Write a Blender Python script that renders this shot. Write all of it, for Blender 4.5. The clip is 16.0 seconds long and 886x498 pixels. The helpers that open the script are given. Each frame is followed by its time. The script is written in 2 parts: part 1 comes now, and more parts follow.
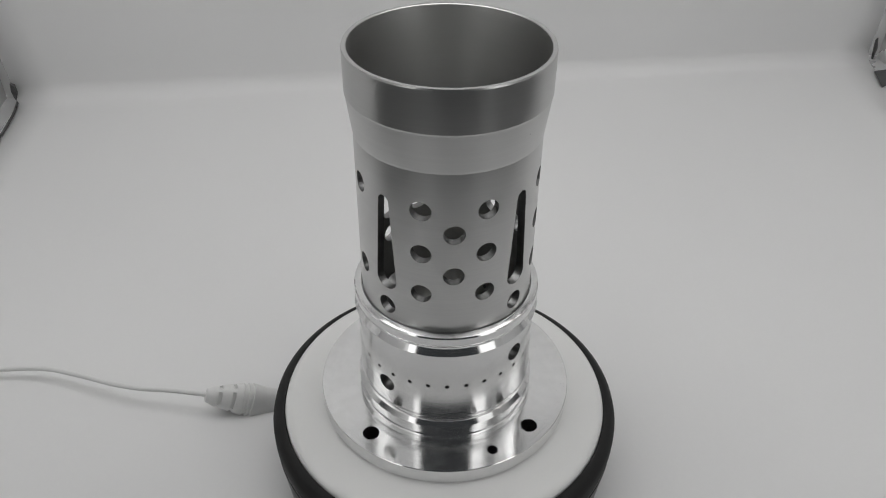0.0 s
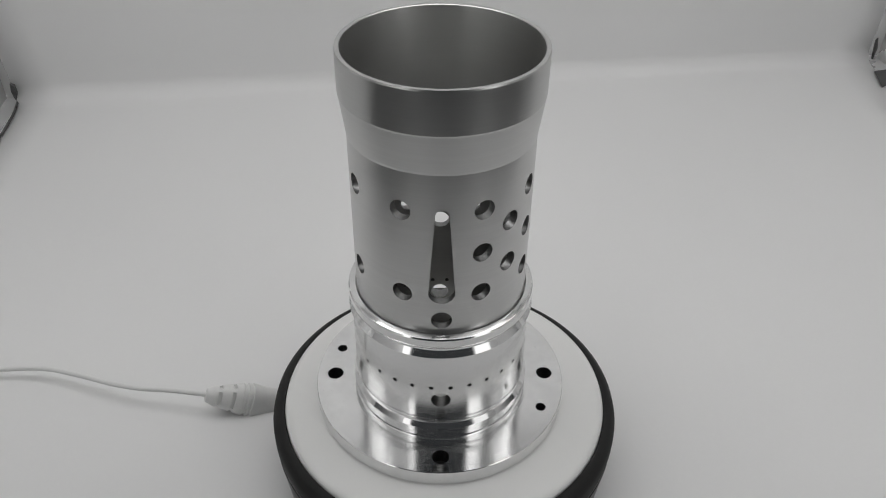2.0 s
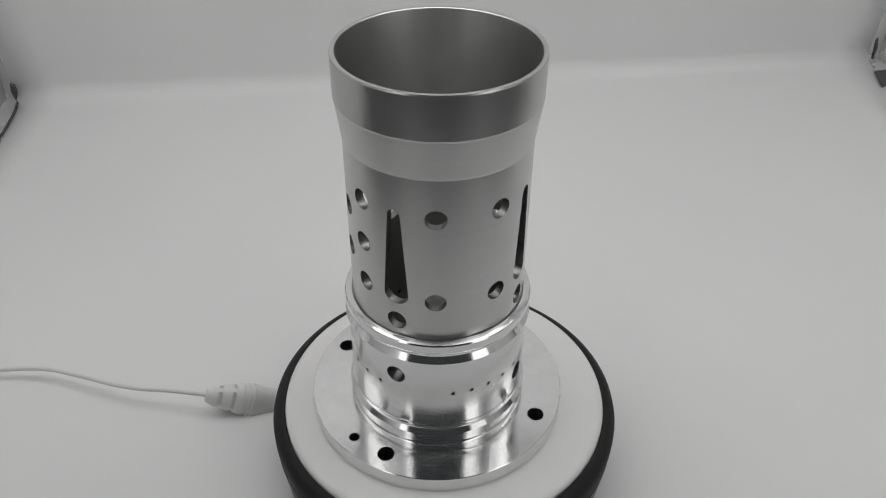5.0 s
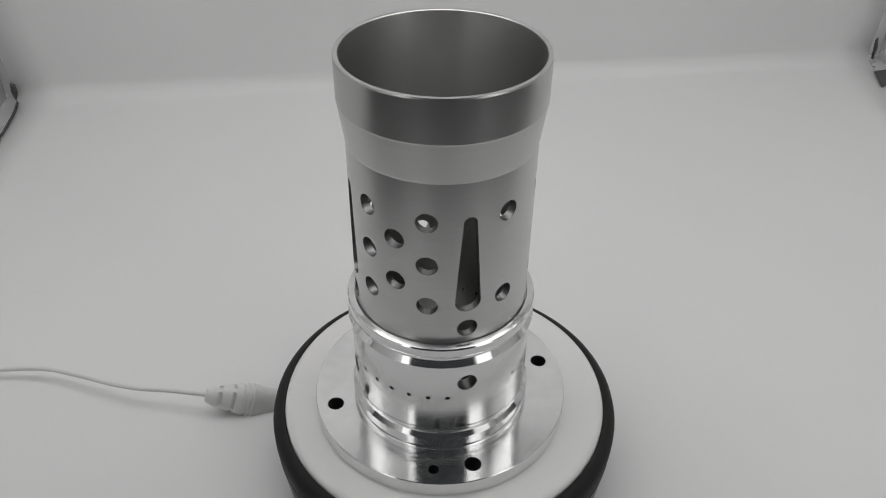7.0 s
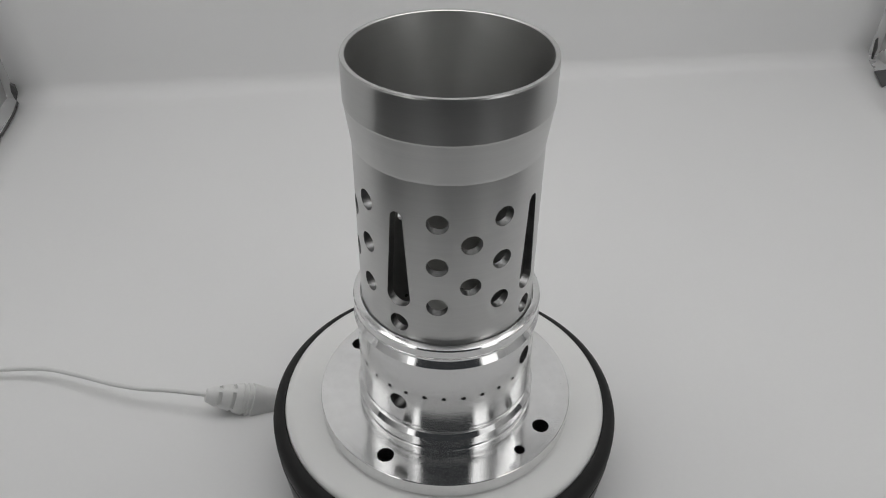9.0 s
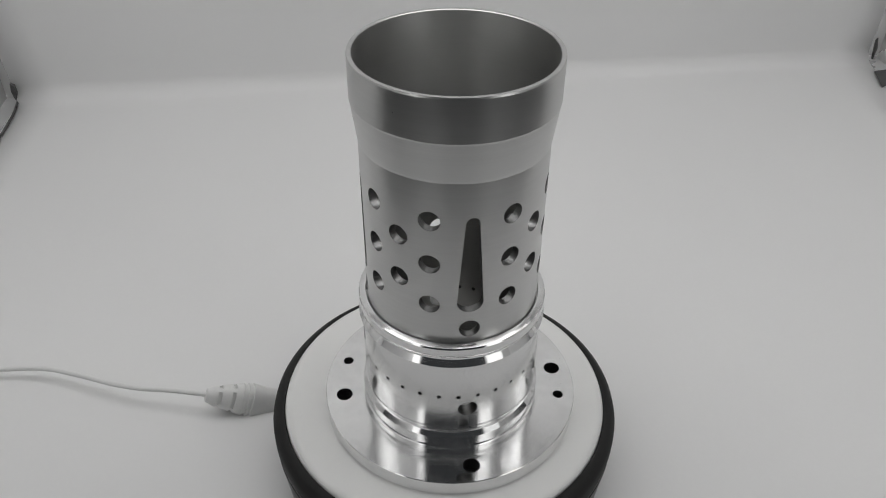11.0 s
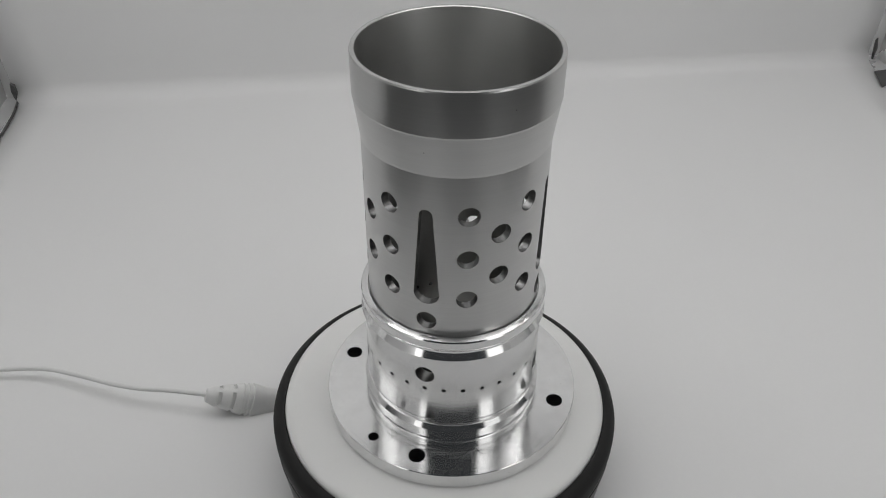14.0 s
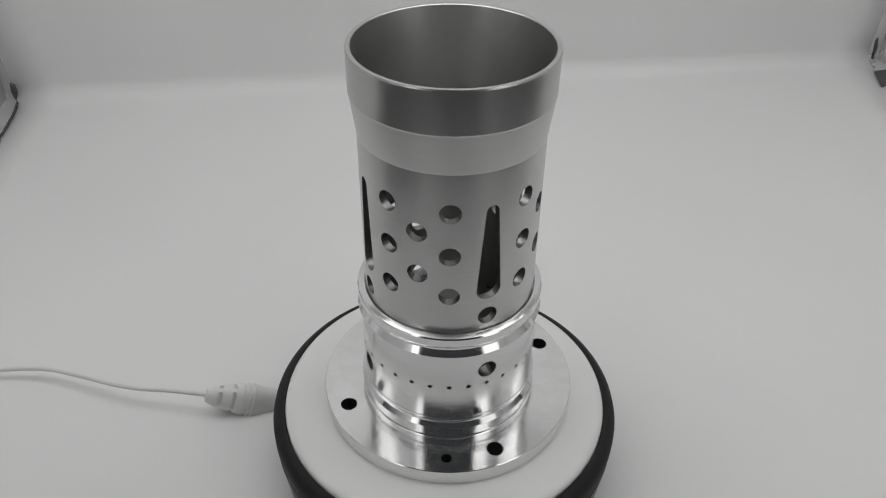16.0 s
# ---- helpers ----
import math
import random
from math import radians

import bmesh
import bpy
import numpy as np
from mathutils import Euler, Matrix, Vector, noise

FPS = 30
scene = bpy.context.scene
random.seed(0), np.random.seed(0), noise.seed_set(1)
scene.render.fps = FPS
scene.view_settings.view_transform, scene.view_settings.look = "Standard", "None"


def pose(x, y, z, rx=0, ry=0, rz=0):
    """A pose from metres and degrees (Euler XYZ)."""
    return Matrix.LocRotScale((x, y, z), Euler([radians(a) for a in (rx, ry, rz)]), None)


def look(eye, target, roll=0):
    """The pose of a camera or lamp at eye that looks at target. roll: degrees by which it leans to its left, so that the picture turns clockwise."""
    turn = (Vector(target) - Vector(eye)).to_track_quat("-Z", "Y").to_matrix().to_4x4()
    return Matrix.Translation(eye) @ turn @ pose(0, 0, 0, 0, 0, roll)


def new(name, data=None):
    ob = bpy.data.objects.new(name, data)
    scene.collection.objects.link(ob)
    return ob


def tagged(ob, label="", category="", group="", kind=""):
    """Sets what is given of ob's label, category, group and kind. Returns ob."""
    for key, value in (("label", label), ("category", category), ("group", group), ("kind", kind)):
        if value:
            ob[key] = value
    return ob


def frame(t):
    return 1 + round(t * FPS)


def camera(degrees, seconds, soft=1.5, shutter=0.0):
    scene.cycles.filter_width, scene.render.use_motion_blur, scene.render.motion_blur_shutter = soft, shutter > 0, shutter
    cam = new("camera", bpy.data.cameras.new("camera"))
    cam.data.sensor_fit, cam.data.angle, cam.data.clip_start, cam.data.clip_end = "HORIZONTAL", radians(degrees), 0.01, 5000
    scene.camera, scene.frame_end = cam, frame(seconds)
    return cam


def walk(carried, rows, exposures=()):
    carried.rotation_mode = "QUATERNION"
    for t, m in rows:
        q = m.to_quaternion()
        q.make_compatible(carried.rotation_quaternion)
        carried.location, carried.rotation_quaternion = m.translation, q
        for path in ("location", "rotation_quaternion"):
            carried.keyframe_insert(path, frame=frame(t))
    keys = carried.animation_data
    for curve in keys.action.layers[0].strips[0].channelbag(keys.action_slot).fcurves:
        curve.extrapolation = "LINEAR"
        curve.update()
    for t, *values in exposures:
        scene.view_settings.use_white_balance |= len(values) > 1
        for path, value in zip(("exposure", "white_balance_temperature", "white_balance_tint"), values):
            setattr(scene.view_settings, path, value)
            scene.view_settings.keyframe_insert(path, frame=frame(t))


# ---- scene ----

# ---- camera: fixed on a stand before the light box ----
cam = camera(57.29, 16.0, soft=1.0)
EYE = (0.0, -0.2407, 0.2601)
PITCH, YAW, ROLL = -37.237, -0.278, 0.593
_p, _y = radians(PITCH), radians(YAW)
AIM = (EYE[0] + math.sin(_y) * math.cos(_p), EYE[1] + math.cos(_y) * math.cos(_p), EYE[2] + math.sin(_p))
STILL = look(EYE, AIM, ROLL)
walk(cam, [(0.0, STILL), (16.0, STILL)])

# ---- light: the box's own lamp in its ceiling, a dim room outside ----
FLOOR_Z = -0.035
BOX_TURN, FRONT_V = 7.6, -0.282
world = bpy.data.worlds.new("room")
scene.world = world
world.use_nodes = True
world.node_tree.nodes["Background"].inputs["Color"].default_value = (0.9, 0.95, 1.0, 1)
world.node_tree.nodes["Background"].inputs["Strength"].default_value = 0.04


def ceiling_lamp(name, x, y, z, sx, sy, watts):
    data = bpy.data.lights.new(name, "AREA")
    data.shape, data.size, data.size_y, data.energy = "RECTANGLE", sx, sy, watts
    data.color = (1.0, 0.995, 0.985)
    ob = new(name, data)
    ob.matrix_world = pose(x, y, z)
    return ob


def front_lamp(u, z, width, height, watts):
    """A light panel that stands upright in the front of the box and faces its back."""
    ob = ceiling_lamp("front_lamp", 0, 0, 0, width, height, watts)
    ob.matrix_world = pose(0, 0, 0, 0, 0, BOX_TURN) @ pose(u, FRONT_V + 0.003, z, 90)


ceiling_lamp("box_lamp", 0.02, 0.07, 0.60, 0.56, 0.36, 1.12)
for u in (-0.27, 0.40):
    ceiling_lamp("side_strip", 0, 0, 0, 0.03, 0.30, 0.12).matrix_world = pose(0, 0, 0, 0, 0, BOX_TURN) @ pose(u, 0.08, 0.60)
front_lamp(-0.287, 0.33, 0.095, 0.40, 0.13)
front_lamp(0.245, 0.33, 0.15, 0.40, 0.20)
scene.view_settings.exposure = 0.0


# ---- materials ----
def material(name, color, rough, metal=0.0, vary=0.0, scale=20.0, grain=0.0, grain_scale=300.0, rough_vary=0.0, aniso=0.0, turn=0.0,
             stretch=(1, 1, 1), spec=0.5, lathe=0.0):
    m = bpy.data.materials.new(name)
    m.use_nodes = True
    nt = m.node_tree
    b = nt.nodes["Principled BSDF"]
    b.inputs["Metallic"].default_value = metal
    b.inputs["Roughness"].default_value = rough
    b.inputs["Specular IOR Level"].default_value = spec
    tc = nt.nodes.new("ShaderNodeTexCoord")
    mp = nt.nodes.new("ShaderNodeMapping")
    mp.inputs["Scale"].default_value = stretch
    nt.links.new(tc.outputs["Object"], mp.inputs["Vector"])

    def noise_tex(s, detail):
        n = nt.nodes.new("ShaderNodeTexNoise")
        n.inputs["Scale"].default_value, n.inputs["Detail"].default_value = s, detail
        nt.links.new(mp.outputs["Vector"], n.inputs["Vector"])
        return n

    def ramp(source, lo, hi):
        r = nt.nodes.new("ShaderNodeMapRange")
        r.interpolation_type = "SMOOTHSTEP"
        r.inputs["From Min"].default_value, r.inputs["From Max"].default_value = 0.25, 0.75
        r.inputs["To Min"].default_value, r.inputs["To Max"].default_value = lo, hi
        nt.links.new(source.outputs["Fac"], r.inputs["Value"])
        return r

    big, fine = noise_tex(scale, 4), noise_tex(grain_scale, 6)
    mix = nt.nodes.new("ShaderNodeMix")
    mix.data_type = "RGBA"
    mix.inputs["A"].default_value = (*[c * (1 - vary) for c in color], 1)
    mix.inputs["B"].default_value = (*[min(1, c * (1 + vary)) for c in color], 1)
    both = nt.nodes.new("ShaderNodeMath")
    both.operation = "ADD"
    half1, half2 = ramp(big, 0, 0.6), ramp(fine, 0, 0.4)
    nt.links.new(half1.outputs[0], both.inputs[0])
    nt.links.new(half2.outputs[0], both.inputs[1])
    nt.links.new(both.outputs[0], mix.inputs["Factor"])
    nt.links.new(mix.outputs["Result"], b.inputs["Base Color"])
    if rough_vary:
        rr = ramp(big, max(0.02, rough - rough_vary), rough + rough_vary)
        nt.links.new(rr.outputs[0], b.inputs["Roughness"])
    if grain:
        bump = nt.nodes.new("ShaderNodeBump")
        bump.inputs["Strength"].default_value = grain
        bump.inputs["Distance"].default_value = 0.0002
        nt.links.new(fine.outputs["Fac"], bump.inputs["Height"])
        nt.links.new(bump.outputs["Normal"], b.inputs["Normal"])
    if lathe:
        xyz, flat = nt.nodes.new("ShaderNodeSeparateXYZ"), nt.nodes.new("ShaderNodeCombineXYZ")
        square, root = [nt.nodes.new("ShaderNodeMath") for _ in range(3)], nt.nodes.new("ShaderNodeMath")
        nt.links.new(tc.outputs["Object"], xyz.inputs[0])
        for node, axis in zip(square[:2], "XY"):
            node.operation = "MULTIPLY"
            nt.links.new(xyz.outputs[axis], node.inputs[0])
            nt.links.new(xyz.outputs[axis], node.inputs[1])
            nt.links.new(node.outputs[0], square[2].inputs["XY".index(axis)])
        square[2].operation, root.operation = "ADD", "SQRT"
        nt.links.new(square[2].outputs[0], root.inputs[0])
        nt.links.new(root.outputs[0], flat.inputs["X"])
        nt.links.new(xyz.outputs["Z"], flat.inputs["Y"])
        cuts = nt.nodes.new("ShaderNodeTexNoise")
        cuts.inputs["Scale"].default_value, cuts.inputs["Detail"].default_value = 1600, 3
        nt.links.new(flat.outputs[0], cuts.inputs["Vector"])
        marks = nt.nodes.new("ShaderNodeBump")
        marks.inputs["Strength"].default_value, marks.inputs["Distance"].default_value = lathe, 0.00008
        nt.links.new(cuts.outputs["Fac"], marks.inputs["Height"])
        if grain:
            nt.links.new(bump.outputs["Normal"], marks.inputs["Normal"])
        nt.links.new(marks.outputs["Normal"], b.inputs["Normal"])
    if aniso:
        tan = nt.nodes.new("ShaderNodeTangent")
        tan.direction_type, tan.axis = "RADIAL", "Z"
        nt.links.new(tan.outputs["Tangent"], b.inputs["Tangent"])
        b.inputs["Anisotropic"].default_value, b.inputs["Anisotropic Rotation"].default_value = aniso, turn
    return m


SATIN = material("satin_turned_aluminium", (0.575, 0.575, 0.57), 0.32, 1.0, 0.03, 40, 0, 160, 0.015, 0.2, 0.25, (0.05, 0.05, 12))
BORED = material("bored_aluminium", (0.66, 0.66, 0.65), 0.31, 1.0, 0.012, 40, 0, 160, 0.01, 0.5, 0.25, (0.05, 0.05, 12))
POLISHED = material("polished_turned_aluminium", (0.79, 0.79, 0.79), 0.125, 1.0, 0.03, 40, 0, 160, 0.015, 1.0, 0.25, (0.05, 0.05, 12), lathe=0.12)
WHITE_PLASTIC = material("white_plastic", (0.80, 0.80, 0.79), 0.35, 0, 0.015, 30, 0.02, 1500)
BLACK_RUBBER = material("black_rubber", (0.016, 0.016, 0.016), 0.6, 0, 0.25, 40, 0.15, 1800, 0.08, spec=0.25)
BLACK_PLASTIC = material("black_plastic", (0.012, 0.012, 0.012), 0.25, 0, 0.2, 40, 0.05, 1500, 0.08, spec=0.4)
CABLE_WHITE = material("white_cable_sheath", (0.74, 0.74, 0.73), 0.42, 0, 0.03, 60, 0.05, 1200)
SHEET = material("white_backdrop_sheet", (0.78, 0.78, 0.78), 0.6, 0, 0.012, 6, 0.04, 700, 0.05)
MIRROR_TURNED = material("fine_turned_aluminium", (0.80, 0.80, 0.80), 0.10, 1.0, 0.06, 120, 0.03, 260, 0.04, 0.95, 0.25, lathe=0.35)
# hole walls: the same aluminium, with the recess shade put into its colour
DRILLED_DARK = material("drilled_aluminium_darkened", (0.27, 0.27, 0.27), 0.36, 1.0, 0.2, 150, 0.5, 900)
FOIL = material("silver_foil", (0.88, 0.88, 0.88), 0.25, 0.5, 0.08, 12, 0.2, 60, 0.08)
TABLE_TOP = material("dark_grey_table_top", (0.07, 0.07, 0.07), 0.5, 0, 0.15, 15, 0.1, 500)
# dark grey that paints the shade of creases and of the sheet's gap
CREASE_SHADE = material("crease_shade_grey", (0.09, 0.09, 0.09), 0.35, 0.3, 0.35, 60, 0.2, 300, 0.1)
FABRIC = material("black_fabric", (0.02, 0.02, 0.021), 0.8, 0, 0.2, 20, 0.3, 600)


# ---- mesh helpers ----
def link(name, bm, mat, parent=None, label="", smooth=35):
    me = bpy.data.meshes.new(name)
    bm.normal_update()
    bm.to_mesh(me)
    bm.free()
    me.materials.append(mat)
    if smooth:
        me.shade_smooth()
        me.set_sharp_from_angle(angle=radians(smooth))
    ob = new(name, me)
    if parent:
        ob.parent = parent
    if label:
        ob["label"] = label
    return ob


def part(name, bm, mat, parent, label="", smooth=35):
    return link(name, bm, mat, parent, label, smooth)


def revolve(profile, n=192, closed=True):
    """A body turned about z from (radius, height) pairs; a closed profile makes a ring, an open one ends on the axis."""
    bm = bmesh.new()
    rings = []
    for r, z in profile:
        if r < 1e-7:
            rings.append([bm.verts.new((0, 0, z))])
        else:
            rings.append([bm.verts.new((r * math.cos(2 * math.pi * k / n), r * math.sin(2 * math.pi * k / n), z)) for k in range(n)])
    pairs = list(zip(rings, rings[1:])) + ([(rings[-1], rings[0])] if closed else [])
    for a, b in pairs:
        for k in range(n):
            j = (k + 1) % n
            if len(a) == 1:
                bm.faces.new((a[0], b[k], b[j]))
            elif len(b) == 1:
                bm.faces.new((a[k], a[j], b[0]))
            else:
                bm.faces.new((a[k], a[j], b[j], b[k]))
    bmesh.ops.recalc_face_normals(bm, faces=bm.faces)
    return bm


def turned_normals(ob, profile):
    """Exact smooth normals round the axis for a turned body that was drilled; hole walls keep theirs.
    Returns, face by face, the way the profile faces there (radial, upward), or None in a hole."""
    me = ob.data
    n = len(profile)
    seg = []
    for i in range(n):
        (r0, z0), (r1, z1) = profile[i], profile[(i + 1) % n]
        d = Vector((r1 - r0, z1 - z0))
        seg.append((Vector((r0, z0)), d, Vector((d.y, -d.x)).normalized()))
    ends = []
    for i in range(n):
        here, ahead = seg[i][2], seg[(i + 1) % n][2]
        short = max(seg[i][1].length, seg[(i + 1) % n][1].length) < 0.0022
        ends.append((here + ahead).normalized() if short and here.dot(ahead) > 0.88 else None)

    def along(i, p):
        o, d, _ = seg[i]
        k = max(0.0, min(1.0, (p - o).dot(d) / d.length_squared))
        return k, (o + d * k - p).length

    flat = [Vector((math.hypot(v.co.x, v.co.y), v.co.z)) for v in me.vertices]
    on = [{i: g for i in range(n) for g in (along(i, p)[1],) if g < 2.5e-5} for p in flat]
    normals, facing = [None] * len(me.loops), []
    for f in me.polygons:
        shared = set.intersection(*[set(on[v]) for v in f.vertices])
        rc = max(1e-9, math.hypot(f.center.x, f.center.y))
        turn = Vector(((f.normal.x * f.center.x + f.normal.y * f.center.y) / rc, f.normal.z))
        best = max(shared, key=lambda i: seg[i][2].dot(turn)) if shared else None
        facing.append(None if best is None else seg[best][2])
        for li in f.loop_indices:
            v = me.loops[li].vertex_index
            if best is None:
                normals[li] = Vector(me.corner_normals[li].vector)
                continue
            m = seg[best][2]
            k, _ = along(best, flat[v])
            w = ((ends[best - 1] or m) * (1 - k) + (ends[best] or m) * k).normalized()
            c = me.vertices[v].co
            a = math.atan2(c.y, c.x)
            normals[li] = Vector((w.x * math.cos(a), w.x * math.sin(a), w.y))
    me.normals_split_custom_set(normals)
    return facing


def prism(bm, outline, place, depth0, depth1):
    """A closed prism in bm: the outline (u, v) swept from depth0 to depth1, set by place(u, v, depth)."""
    lo = [bm.verts.new(place(u, v, depth0)) for u, v in outline]
    hi = [bm.verts.new(place(u, v, depth1)) for u, v in outline]
    n = len(outline)
    faces = [bm.faces.new(lo[::-1]), bm.faces.new(hi)]
    for k in range(n):
        faces.append(bm.faces.new((lo[k], lo[(k + 1) % n], hi[(k + 1) % n], hi[k])))
    bmesh.ops.recalc_face_normals(bm, faces=faces)


def circle(r, n=32):
    return [(r * math.cos(2 * math.pi * k / n), r * math.sin(2 * math.pi * k / n)) for k in range(n)]


def radial(angle, z):
    """The place of a hole that is drilled towards the axis; 0 degrees is -y, and the angle runs from -y to +x."""
    a = radians(angle)
    out, side = Vector((math.sin(a), -math.cos(a), 0)), Vector((math.cos(a), math.sin(a), 0))
    return lambda u, v, d: out * d + side * u + Vector((0, 0, z + v))


def upright(angle, r):
    a = radians(angle)
    c = Vector((math.sin(a) * r, -math.cos(a) * r, 0))
    return lambda u, v, d: c + Vector((u, v, d))


def drilled(bm, cut):
    """bm with the closed bodies of cut taken away."""
    obs = []
    for b in (bm, cut):
        me = bpy.data.meshes.new("blank")
        b.to_mesh(me)
        b.free()
        obs.append(new("blank", me))
    mod = obs[0].modifiers.new("holes", "BOOLEAN")
    mod.operation, mod.solver, mod.object = "DIFFERENCE", "EXACT", obs[1]
    bpy.context.view_layer.update()
    done = bpy.data.meshes.new_from_object(obs[0].evaluated_get(bpy.context.evaluated_depsgraph_get()))
    out = bmesh.new()
    out.from_mesh(done)
    for o in obs:
        old = o.data
        bpy.data.objects.remove(o)
        bpy.data.meshes.remove(old)
    bpy.data.meshes.remove(done)
    return out


# ---- the light box: a white sheet that runs over the floor and up the back, foil walls, open front ----
BACK_V, BEND = 0.376, 0.014
SHEET_V = -0.28
BOX = pose(0, 0, 0, 0, 0, BOX_TURN)


def backdrop():
    line = [(SHEET_V + k * 0.03, FLOOR_Z) for k in range(int((BACK_V - BEND - SHEET_V) / 0.03) + 1)]
    for k in range(13):
        a = radians(90 * k / 12)
        line.append((BACK_V - BEND + BEND * math.sin(a), FLOOR_Z + BEND - BEND * math.cos(a)))
    line += [(BACK_V, FLOOR_Z + BEND + k * 0.05) for k in range(1, 12)]
    bm = bmesh.new()
    top = []
    for v, z in line:
        flare = max(0.0, min(1.0, (v - 0.28) / 0.08))
        # narrowed towards the unseen front, so that the metal reflects dark floor there
        trim = max(0.0, min(1.0, (0.06 - v) / 0.25))
        lift = max(0.0, min(1.0, (z - FLOOR_Z) / 0.045))
        left, right = -0.2890 - 0.008 * lift + 0.092 * trim, 0.393 + 0.024 * flare + 0.004 * lift - 0.19 * trim
        top.append([bm.verts.new((left + (right - left) * k / 24, v, z)) for k in range(25)])
    for a, b in zip(top, top[1:]):
        for k in range(24):
            bm.faces.new((a[k], a[k + 1], b[k + 1], b[k]))
    bmesh.ops.recalc_face_normals(bm, faces=bm.faces)
    ob = link("backdrop", bm, SHEET)
    mod = ob.modifiers.new("thickness", "SOLIDIFY")
    mod.thickness, mod.offset = 0.0008, 1
    ob.matrix_world = BOX
    return tagged(ob, "white matt backdrop sheet curved up from the floor", "backdrop", kind="structure")


def slab(name, x0, x1, y0, y1, z0, z1, mat, label, category, m=BOX):
    bm = bmesh.new()
    bmesh.ops.create_cube(bm, size=1.0)
    for v in bm.verts:
        v.co = ((x0 + x1) / 2 + v.co.x * (x1 - x0), (y0 + y1) / 2 + v.co.y * (y1 - y0), (z0 + z1) / 2 + v.co.z * (z1 - z0))
    ob = link(name, bm, mat, smooth=0)
    ob.matrix_world = m
    return tagged(ob, label, category, kind="structure")


backdrop()


def foil_wall(name, u, v0, v1, z0, z1, inward):
    """A crinkled sheet of foil that stands along v at u."""
    bm = bmesh.new()
    nu, nz = 44, 60
    grid = []
    for a in range(nu + 1):
        col = []
        for b in range(nz + 1):
            v, z = v0 + (v1 - v0) * a / nu, z0 + (z1 - z0) * b / nz
            bulge = 0.006 * noise.noise((v * 18, z * 18, u * 7)) + 0.004 * noise.noise((v * 50, z * 50, u * 5 + 3))
            edge = min(1.0, a / 3, (nu - a) / 3, b / 3, (nz - b) / 3)
            col.append(bm.verts.new((u + inward * bulge * edge, v, z)))
        grid.append(col)
    for p, q in zip(grid, grid[1:]):
        for b in range(nz):
            quad = (p[b], q[b], q[b + 1], p[b + 1])
            bm.faces.new(quad if inward < 0 else quad[::-1])
    ob = link(name, bm, FOIL, smooth=14)
    mod = ob.modifiers.new("thickness", "SOLIDIFY")
    mod.thickness, mod.offset = 0.004, -1
    ob.matrix_world = BOX
    return tagged(ob, "crinkled silver foil side wall of the light box", "wall", kind="structure")


# front floor is added out of view, black to darken the rim's reflections
slab("floor", -0.335, 0.485, FRONT_V, 0.10, FLOOR_Z - 0.022, FLOOR_Z - 0.002, FABRIC, "unseen black fabric front floor added for dark reflections", "floor")
slab("floor", -0.335, 0.485, 0.10, 0.404, FLOOR_Z - 0.022, FLOOR_Z - 0.002, FOIL, "silver foil back floor of the light box", "floor")
slab("ceiling", -0.335, 0.485, FRONT_V, 0.404, 0.62, 0.64, FOIL, "silver foil ceiling of the light box", "ceiling")
foil_wall("wall_left", -0.306, -0.03, 0.384, FLOOR_Z - 0.002, 0.62, 1)
foil_wall("wall_right", 0.438, -0.03, 0.384, FLOOR_Z - 0.002, 0.62, -1)
# added side flaps, out of view; open below so the rim reflects dark
slab("wall_side_added", -0.335, -0.315, FRONT_V, -0.03, 0.11, 0.62, SHEET, "unseen white side flap added to shape the reflections", "wall")
slab("wall_side_added", 0.458, 0.478, FRONT_V, -0.03, 0.11, 0.62, SHEET, "unseen white side flap added to shape the reflections", "wall")
slab("wall_back", -0.335, 0.485, 0.384, 0.404, FLOOR_Z - 0.002, 0.62, FOIL, "silver foil back wall of the light box", "wall")
# added front flaps, out of view; they bound the dark opening in reflections
slab("wall_front_added", -0.335, -0.235, FRONT_V - 0.01, FRONT_V, 0.11, 0.62, SHEET, "unseen white front flap added to shape the reflections", "wall")
slab("wall_front_added", 0.163, 0.485, FRONT_V - 0.01, FRONT_V, 0.11, 0.62, SHEET, "unseen white front flap added to shape the reflections", "wall")
# added dark ground, seen only in reflections
slab("ground", -0.7, 0.85, -0.75, 0.65, FLOOR_Z - 0.042, FLOOR_Z - 0.022, TABLE_TOP, "unseen dark table top added under the light box for dark reflections", "table top")


# dark patches in place of shade and dark reflections at the foil's creases
def corner_shade(outline, place, lo, hi, label):
    bm = bmesh.new()
    prism(bm, outline, place, lo, hi)
    bmesh.ops.bevel(bm, geom=bm.edges[:], offset=0.0003, segments=1, affect="EDGES")
    ob = link("trim", bm, CREASE_SHADE, smooth=0)
    ob.matrix_world = BOX
    tagged(ob, label, "trim", kind="structure")


def against_back(u, z, d):
    return Vector((u, d, z))


def on_floor(u, v, d):
    return Vector((u, v, FLOOR_Z + d))


corner_shade([(-0.2897, -0.0345), (-0.2883, -0.0270), (-0.2886, -0.0215), (-0.2912, -0.0190), (-0.2922, -0.0260), (-0.2912, -0.0320)], against_back, 0.371, 0.3745, "dark grey patch standing in for crease shade in the box corner")
corner_shade([(0.4212, -0.0325), (0.4222, -0.0325), (0.4232, -0.0226), (0.4206, -0.0130), (0.4192, -0.0157)], against_back, 0.3725, 0.3745, "dark grey patch standing in for crease shade in the box corner")
corner_shade([(0.4120, 0.3520), (0.4075, 0.3380), (0.4020, 0.3228), (0.4090, 0.3270), (0.4200, 0.3440), (0.4287, 0.3545)], on_floor, 0.0005, 0.0018, "dark grey patch standing in for a dark reflection beside the sheet")


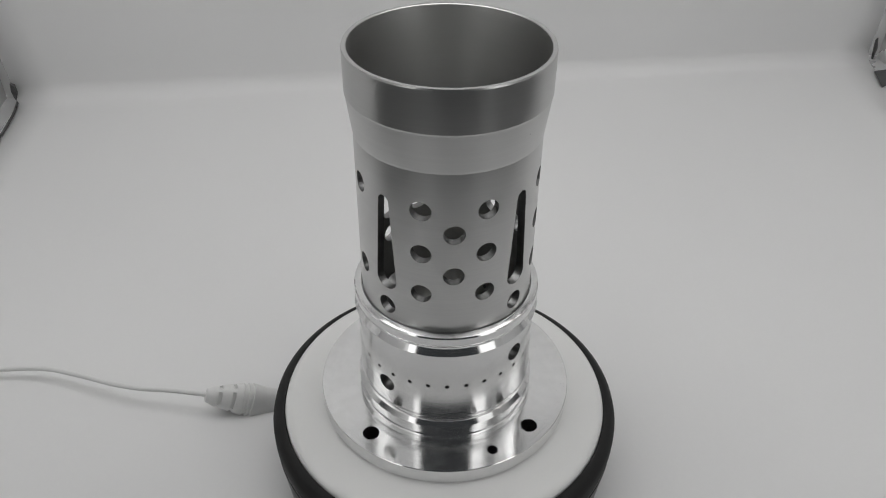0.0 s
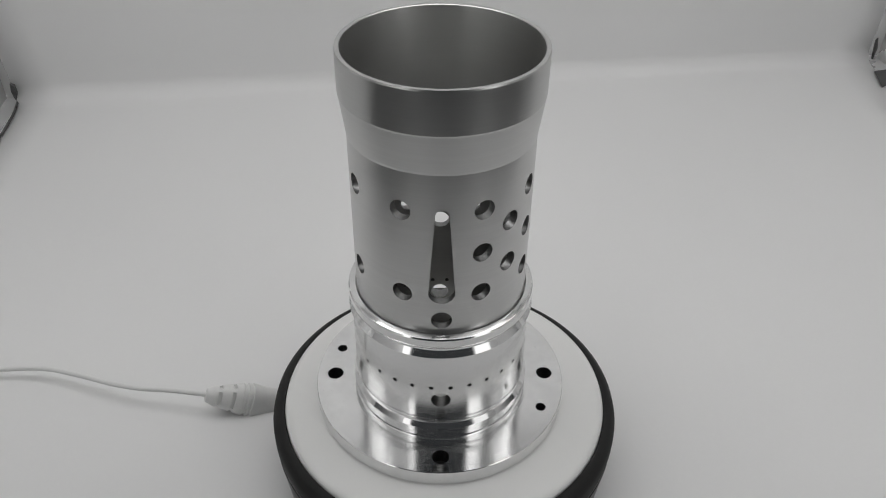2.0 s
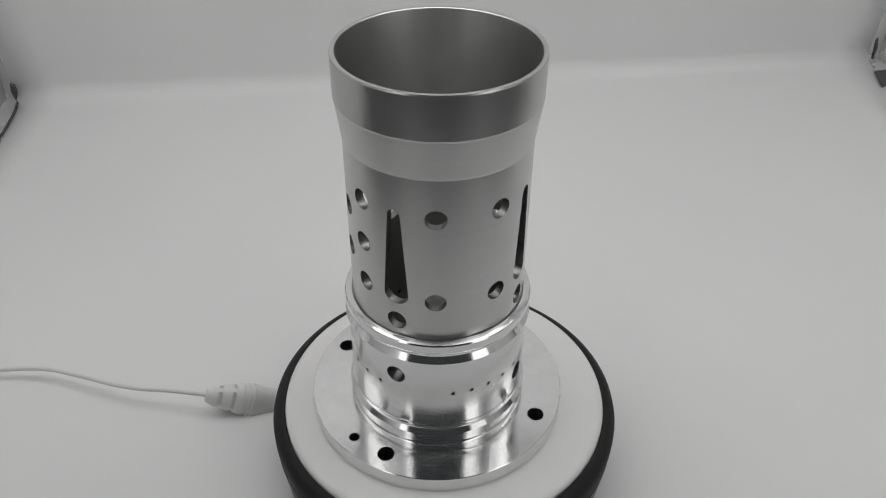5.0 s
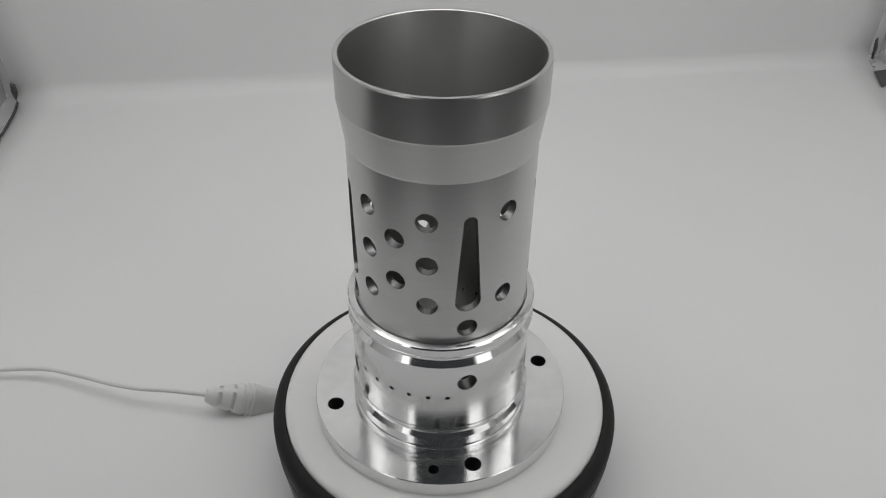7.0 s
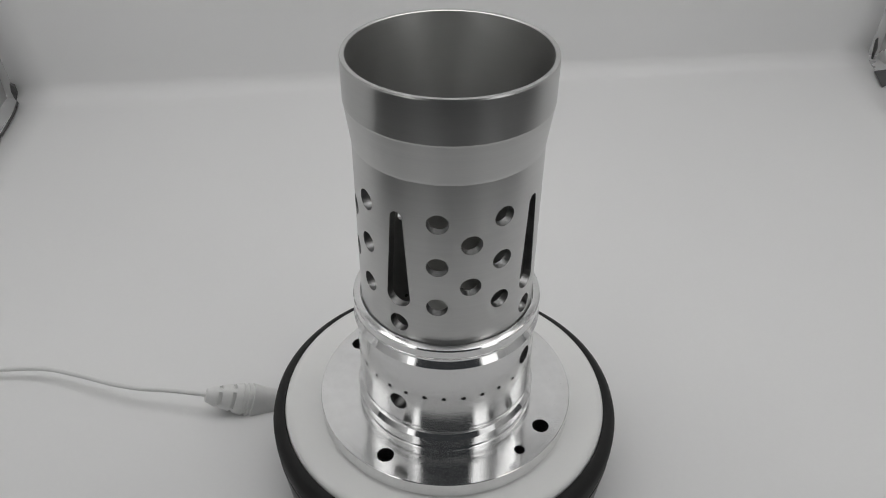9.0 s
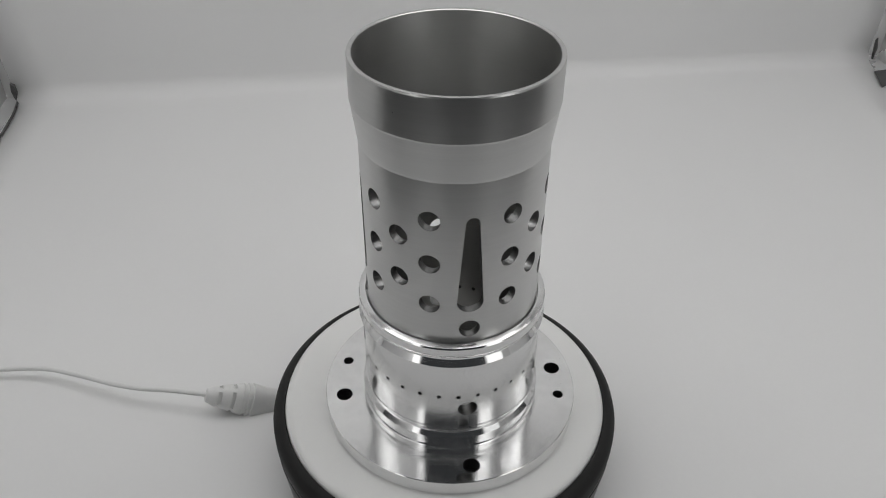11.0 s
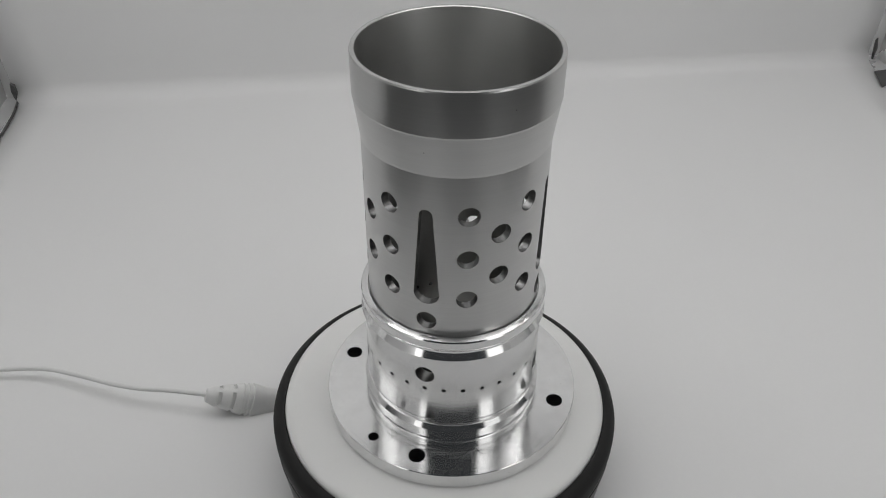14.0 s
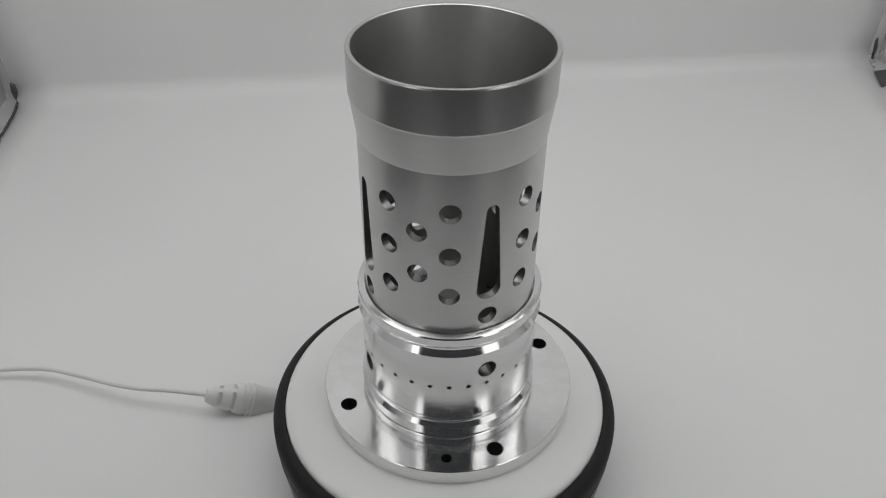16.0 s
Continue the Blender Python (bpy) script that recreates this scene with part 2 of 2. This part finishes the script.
# ---- the turntable ----
def turntable():
    base = new("turntable")
    base.location = (0, 0, FLOOR_Z)
    tagged(base, "white round motorised turntable with a black rubber rim", "turntable")
    z = -FLOOR_Z
    plate = part("plate", revolve([(0, z - 0.004), (0.0674, z - 0.004), (0.0676, z - 0.0006), (0.0672, z + 0.0006), (0.0660, z + 0.0016), (0.0640, z + 0.002),
                                   (0, z + 0.002)], closed=False), WHITE_PLASTIC, base, "glossy white round top plate")
    part("rubber_rim", revolve([(0.0678, z - 0.006), (0.0678, z - 0.0002), (0.0684, z - 0.0001), (0.0704, z - 0.0007), (0.0725, z - 0.0028), (0.0730, z - 0.0046),
                                (0.0730, z - 0.0085), (0.0724, z - 0.0092), (0.0690, z - 0.0092)]), BLACK_RUBBER, base, "black rubber rim")
    part("body", revolve([(0, z - 0.0342), (0.0690, z - 0.0342), (0.0705, z - 0.0330), (0.0714, z - 0.0250), (0.0718, z - 0.0180), (0.0714, z - 0.0172), (0.0700, z - 0.0170), (0.0700, z - 0.0162),
                          (0.0720, z - 0.0158), (0.0726, z - 0.0150), (0.0726, z - 0.0138), (0.0718, z - 0.0130), (0.0704, z - 0.0128), (0.0704, z - 0.0120), (0.0720, z - 0.0118),
                          (0.0727, z - 0.0112), (0.0727, z - 0.0104), (0.0720, z - 0.0098), (0.0690, z - 0.0096), (0, z - 0.0096)], closed=False), BLACK_PLASTIC, base, "grooved black plastic body")
    for k in range(4):
        a = radians(45 + 90 * k)
        foot = part("foot", revolve([(0, 0), (0.006, 0), (0.0064, 0.001), (0, 0.001)], 24, closed=False), BLACK_RUBBER, base)
        foot.location = (0.055 * math.cos(a), 0.055 * math.sin(a), 0)
    return base, plate


TABLE, PLATE = turntable()


# ---- the machined part ----
SLOT = 12.6


TUBE_LINE = [(0.0293, 0.0600), (0.0316, 0.0600), (0.0323, 0.0607), (0.0323, 0.1278), (0.03047, 0.1278), (0.0293, 0.1120)]
RIM_LINE = [(0.03047, 0.1278), (0.0310, 0.1278), (0.0310, 0.1272), (0.0318, 0.1272), (0.0318, 0.1278), (0.0323, 0.1278), (0.0325, 0.1288), (0.0342, 0.1418), (0.0344, 0.1426), (0.0344, 0.1567), (0.0342, 0.1573), (0.0330, 0.1573), (0.0327, 0.1571)]
FLANGE_LINE = [(0.0293, 0.0025), (0.0495, 0.0025), (0.0495, 0.0021), (0.0515, 0.0021), (0.0518, 0.0024), (0.0518, 0.0088), (0.0516, 0.0090), (0.0293, 0.0090)]
BARREL_LINE = [(0.0293, 0.0090), (0.0358, 0.0090), (0.0354, 0.0093), (0.0352, 0.0099), (0.0352, 0.0138), (0.0358, 0.0142), (0.0358, 0.0151), (0.0344, 0.0169),
               (0.0337, 0.0173), (0.0337, 0.0183), (0.0346, 0.0186), (0.0346, 0.0193), (0.0338, 0.0195), (0.0338, 0.0201), (0.0345, 0.0203), (0.0345, 0.0518), (0.0293, 0.0518)]
COLLAR_LINE = [(0.0293, 0.0518), (0.0345, 0.0518), (0.0347, 0.0522), (0.0353, 0.0524), (0.0357, 0.0527), (0.0357, 0.0531), (0.0340, 0.0554), (0.0340, 0.0566),
               (0.0350, 0.0572), (0.0354, 0.0578), (0.0355, 0.0586), (0.0355, 0.0613), (0.0351, 0.0618), (0.0340, 0.0622), (0.0329, 0.0623), (0.0326, 0.0621), (0.0326, 0.0600),
               (0.0293, 0.0600)]


def tube_holes():
    cut = bmesh.new()
    hole = circle(0.0037, 32)
    rows = {"outer": (0.0790, 0.0961, 0.1132), "middle": (0.0875, 0.1047)}
    for k in range(4):
        s = SLOT + 90 * k
        prism(cut, hole, radial(s, 0.0684), 0.024, 0.04)
        arc = [(0.0023 * math.cos(radians(a)), 0.1128 + 0.0023 * math.sin(radians(a))) for a in range(0, 181, 15)]
        arc += [(-0.0046 * math.cos(radians(a)), 0.0803 - 0.0042 * math.sin(radians(a))) for a in range(0, 181, 12)]
        prism(cut, arc, radial(s, 0), 0.024, 0.04)
        # one field of the four has its corner holes only
        for side in (-20, 20):
            for z in rows["outer"] if k != 2 else (rows["outer"][0], rows["outer"][2]):
                prism(cut, hole, radial(s + 45 + side, z), 0.024, 0.04)
        if k != 2:
            for z in rows["middle"]:
                prism(cut, hole, radial(s + 45, z), 0.024, 0.04)
    return cut


def rim_pit(thing, angle, z, r):
    """A tiny dark pit left in the turned surface."""
    bm = bmesh.new()
    prism(bm, circle(0.0002, 10), radial(angle, z), r - 0.0005, r + 0.00002)
    part("pit", bm, DRILLED_DARK, thing)


def barrel_holes():
    cut = bmesh.new()
    for k in range(4):
        prism(cut, circle(0.0037, 32), radial(SLOT + 90 * k, 0.0434 if k % 2 == 0 else 0.0300), 0.024, 0.04)
    for k in range(30):
        if k not in (15, 16, 17):
            prism(cut, circle(0.00085, 12), radial(SLOT + 12 * k, 0.0364), 0.024, 0.04)
    return cut


def bolt_holes():
    cut = bmesh.new()
    for k in range(4):
        prism(cut, circle(0.0033, 32), upright(SLOT + 90 * k, 0.0443), 0.0, 0.02)
    for a in (-12.4, 173.2):
        prism(cut, circle(0.0021, 24), upright(a, 0.0452), 0.0, 0.02)
    return cut


def turned_piece(name, line, cut, mat, thing, label):
    """A turned and drilled piece: mat outside, bored metal inside, drilled metal with shade in its colour in the holes.
    """
    body = revolve(line, 240)
    ob = part(name, drilled(body, cut) if cut else body, mat, thing, label)
    facing = turned_normals(ob, line)
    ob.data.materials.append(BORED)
    ob.data.materials.append(DRILLED_DARK)
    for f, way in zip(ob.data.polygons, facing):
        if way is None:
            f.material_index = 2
        elif way.x < -0.8 and math.hypot(f.center.x, f.center.y) < 0.0327:
            f.material_index = 1
    return ob


def machined_part():
    thing = new("flanged_sleeve")
    tagged(thing, "silver machined aluminium sleeve with slots, drilled holes and a flange", "machined part")
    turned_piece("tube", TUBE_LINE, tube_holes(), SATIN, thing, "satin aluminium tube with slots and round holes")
    turned_piece("flared_rim", RIM_LINE, None, SATIN, thing, "flared satin aluminium rim with a thin lip")
    rim_pit(thing, 12.5, 0.1365, 0.03351)
    rim_pit(thing, 59.5, 0.1500, 0.0344)
    turned_piece("collar", COLLAR_LINE, None, POLISHED, thing, "polished beaded collar")
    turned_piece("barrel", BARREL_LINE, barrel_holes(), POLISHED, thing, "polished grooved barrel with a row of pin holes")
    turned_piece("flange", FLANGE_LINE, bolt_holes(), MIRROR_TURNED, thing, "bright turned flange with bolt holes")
    # added black ring, stands in for the shade in bolt holes and bore
    part("hole_darkener", revolve([(0.0120, 0.0021), (0.0493, 0.0021), (0.0493, 0.0024), (0.0120, 0.0024)], 96), BLACK_RUBBER, thing, "thin black ring added under the flange to darken the holes")
    return thing


SLEEVE = machined_part()


# ---- cable and plug ----
def cord_mesh(points, radius, sides=14, steps=8):
    """A round cord through the points, smoothed between them."""
    pts = [Vector(p) for p in points]
    line = []
    for i in range(len(pts) - 1):
        p0, p1, p2, p3 = pts[max(0, i - 1)], pts[i], pts[i + 1], pts[min(len(pts) - 1, i + 2)]
        for k in range(steps):
            t = k / steps
            line.append(0.5 * (2 * p1 + (p2 - p0) * t + (2 * p0 - 5 * p1 + 4 * p2 - p3) * t * t + (3 * p1 - p0 - 3 * p2 + p3) * t ** 3))
    line.append(pts[-1])
    bm = bmesh.new()
    rings = []
    for i, c in enumerate(line):
        d = (line[min(i + 1, len(line) - 1)] - line[max(i - 1, 0)]).normalized()
        a = d.cross(Vector((0, 0, 1))).normalized()
        b = a.cross(d)
        rings.append([bm.verts.new(c + radius * (math.cos(2 * math.pi * k / sides) * a + math.sin(2 * math.pi * k / sides) * b)) for k in range(sides)])
    for p, q in zip(rings, rings[1:]):
        for k in range(sides):
            bm.faces.new((p[k], p[(k + 1) % sides], q[(k + 1) % sides], q[k]))
    bm.faces.new(rings[0][::-1])
    bm.faces.new(rings[-1])
    bmesh.ops.recalc_face_normals(bm, faces=bm.faces)
    return bm


def sheet_gap_shade():
    """A dark cord in place of the shadow gap along the sheet's side."""
    ob = link("trim", cord_mesh([(-0.2896, 0.3720, FLOOR_Z + 0.0010), (-0.2878, 0.3610, FLOOR_Z + 0.0012), (-0.2864, 0.3488, FLOOR_Z + 0.0013), (-0.2857, 0.3335, FLOOR_Z + 0.0014),
                                 (-0.2855, 0.3163, FLOOR_Z + 0.0015), (-0.2871, 0.2922, FLOOR_Z + 0.0014), (-0.2926, 0.2627, FLOOR_Z + 0.0012)], 0.0010, 10, 5), CREASE_SHADE)
    ob.matrix_world = BOX
    tagged(ob, "dark grey cord for the shadow gap along the backdrop sheet", "trim", kind="structure")


sheet_gap_shade()


def power_cable():
    thing = new("power_cable")
    tagged(thing, "white power cable with a moulded plug in the turntable", "cable")
    tip, end = Vector((-0.1110, 0.0171, -0.0228)), Vector((-0.0779, 0.0142, -0.0228))
    axis = (end - tip).normalized()
    across = axis.cross(Vector((0, 0, 1))).normalized()
    up = across.cross(axis)
    # the moulding is cut aslant: its ribs and slots lean along the plug
    lean = Matrix.Identity(4)
    lean[0][0] = lean[1][1] = 0.90
    lean[2][1] = 0.70
    turn = Matrix((across, up, axis)).transposed().to_4x4() @ lean
    # the strain relief: a tapered sleeve with two rows of flex slots
    relief = revolve([(0, 0), (0.0021, 0), (0.0030, 0.0004), (0.0044, 0.0036), (0.0070, 0.0164), (0, 0.0164)], 48, closed=False)
    cut = bmesh.new()
    for z, r in ((0.0062, 0.0049), (0.0124, 0.0062)):
        for a in (0, 90, 180, 270):
            c, s_ = math.cos(radians(a + 20)), math.sin(radians(a + 20))
            half = r * 0.58
            prism(cut, [(-half, -0.00085), (half, -0.00085), (half, 0.00085), (-half, 0.00085)],
                  lambda u, v, d, c=c, s_=s_, z=z: Vector((c * d - s_ * u, s_ * d + c * u, z + v)), r * 0.72, r * 1.6)
    plug = part("plug", revolve([(0, 0.0164), (0.0068, 0.0164), (0.0072, 0.0167), (0.0072, 0.0178), (0.0068, 0.0181), (0.0068, 0.0187), (0.0074, 0.0190), (0.0074, 0.0201),
                                 (0.0070, 0.0204), (0.0070, 0.0210), (0.0076, 0.0213), (0.0076, 0.0224), (0.0072, 0.0236), (0.0066, 0.0290), (0.0064, 0.0400), (0, 0.0400)], 48, closed=False),
                CABLE_WHITE, thing, "moulded white plug with ribs")
    plug.matrix_basis = Matrix.Translation(tip) @ turn
    sleeve = part("strain_relief", drilled(relief, cut), CABLE_WHITE, thing, "slotted white strain relief")
    sleeve.matrix_basis = Matrix.Translation(tip) @ turn
    part("cord", cord_mesh([(-0.2850, 0.0227, FLOOR_Z + 0.0014), (-0.2560, 0.0307, -0.0322), (-0.2350, 0.0357, -0.0304), (-0.2174, 0.0374, -0.0290), (-0.2009, 0.0380, -0.0285),
                            (-0.1920, 0.0369, -0.0280), (-0.1826, 0.0344, -0.0275), (-0.1732, 0.0314, -0.0270), (-0.1575, 0.0260, -0.0260), (-0.1426, 0.0223, -0.0248),
                            (-0.1286, 0.0205, -0.0237), (-0.1121, 0.0176, -0.0228), (-0.1100, 0.0172, -0.0228)], 0.0012), CABLE_WHITE, thing)
    return thing


power_cable()


# ---- what moves ----
TURN_ROWS = [(0, 36.95), (1.5, 68.08), (3.5, 110.08), (5.2, 146.19), (7, 184.50), (9, 226.70), (10.5, 258.03), (12.5, 299.02), (14.5, 340.52), (16, 372.05)]
OFFSET = (0.0020, 0.0024)


def motions():
    on_table, on_base = [], []
    for k in range(33):
        t = k * 0.5
        a = float(np.interp(t, [r[0] for r in TURN_ROWS], [r[1] for r in TURN_ROWS]))
        c, s = math.cos(radians(a)), math.sin(radians(a))
        on_table.append((t, pose(OFFSET[0] * c - OFFSET[1] * s, OFFSET[0] * s + OFFSET[1] * c, 0, 0, 0, a)))
        on_base.append((t, pose(0, 0, 0, 0, 0, a)))
    walk(SLEEVE, on_table)
    walk(PLATE, on_base)


motions()
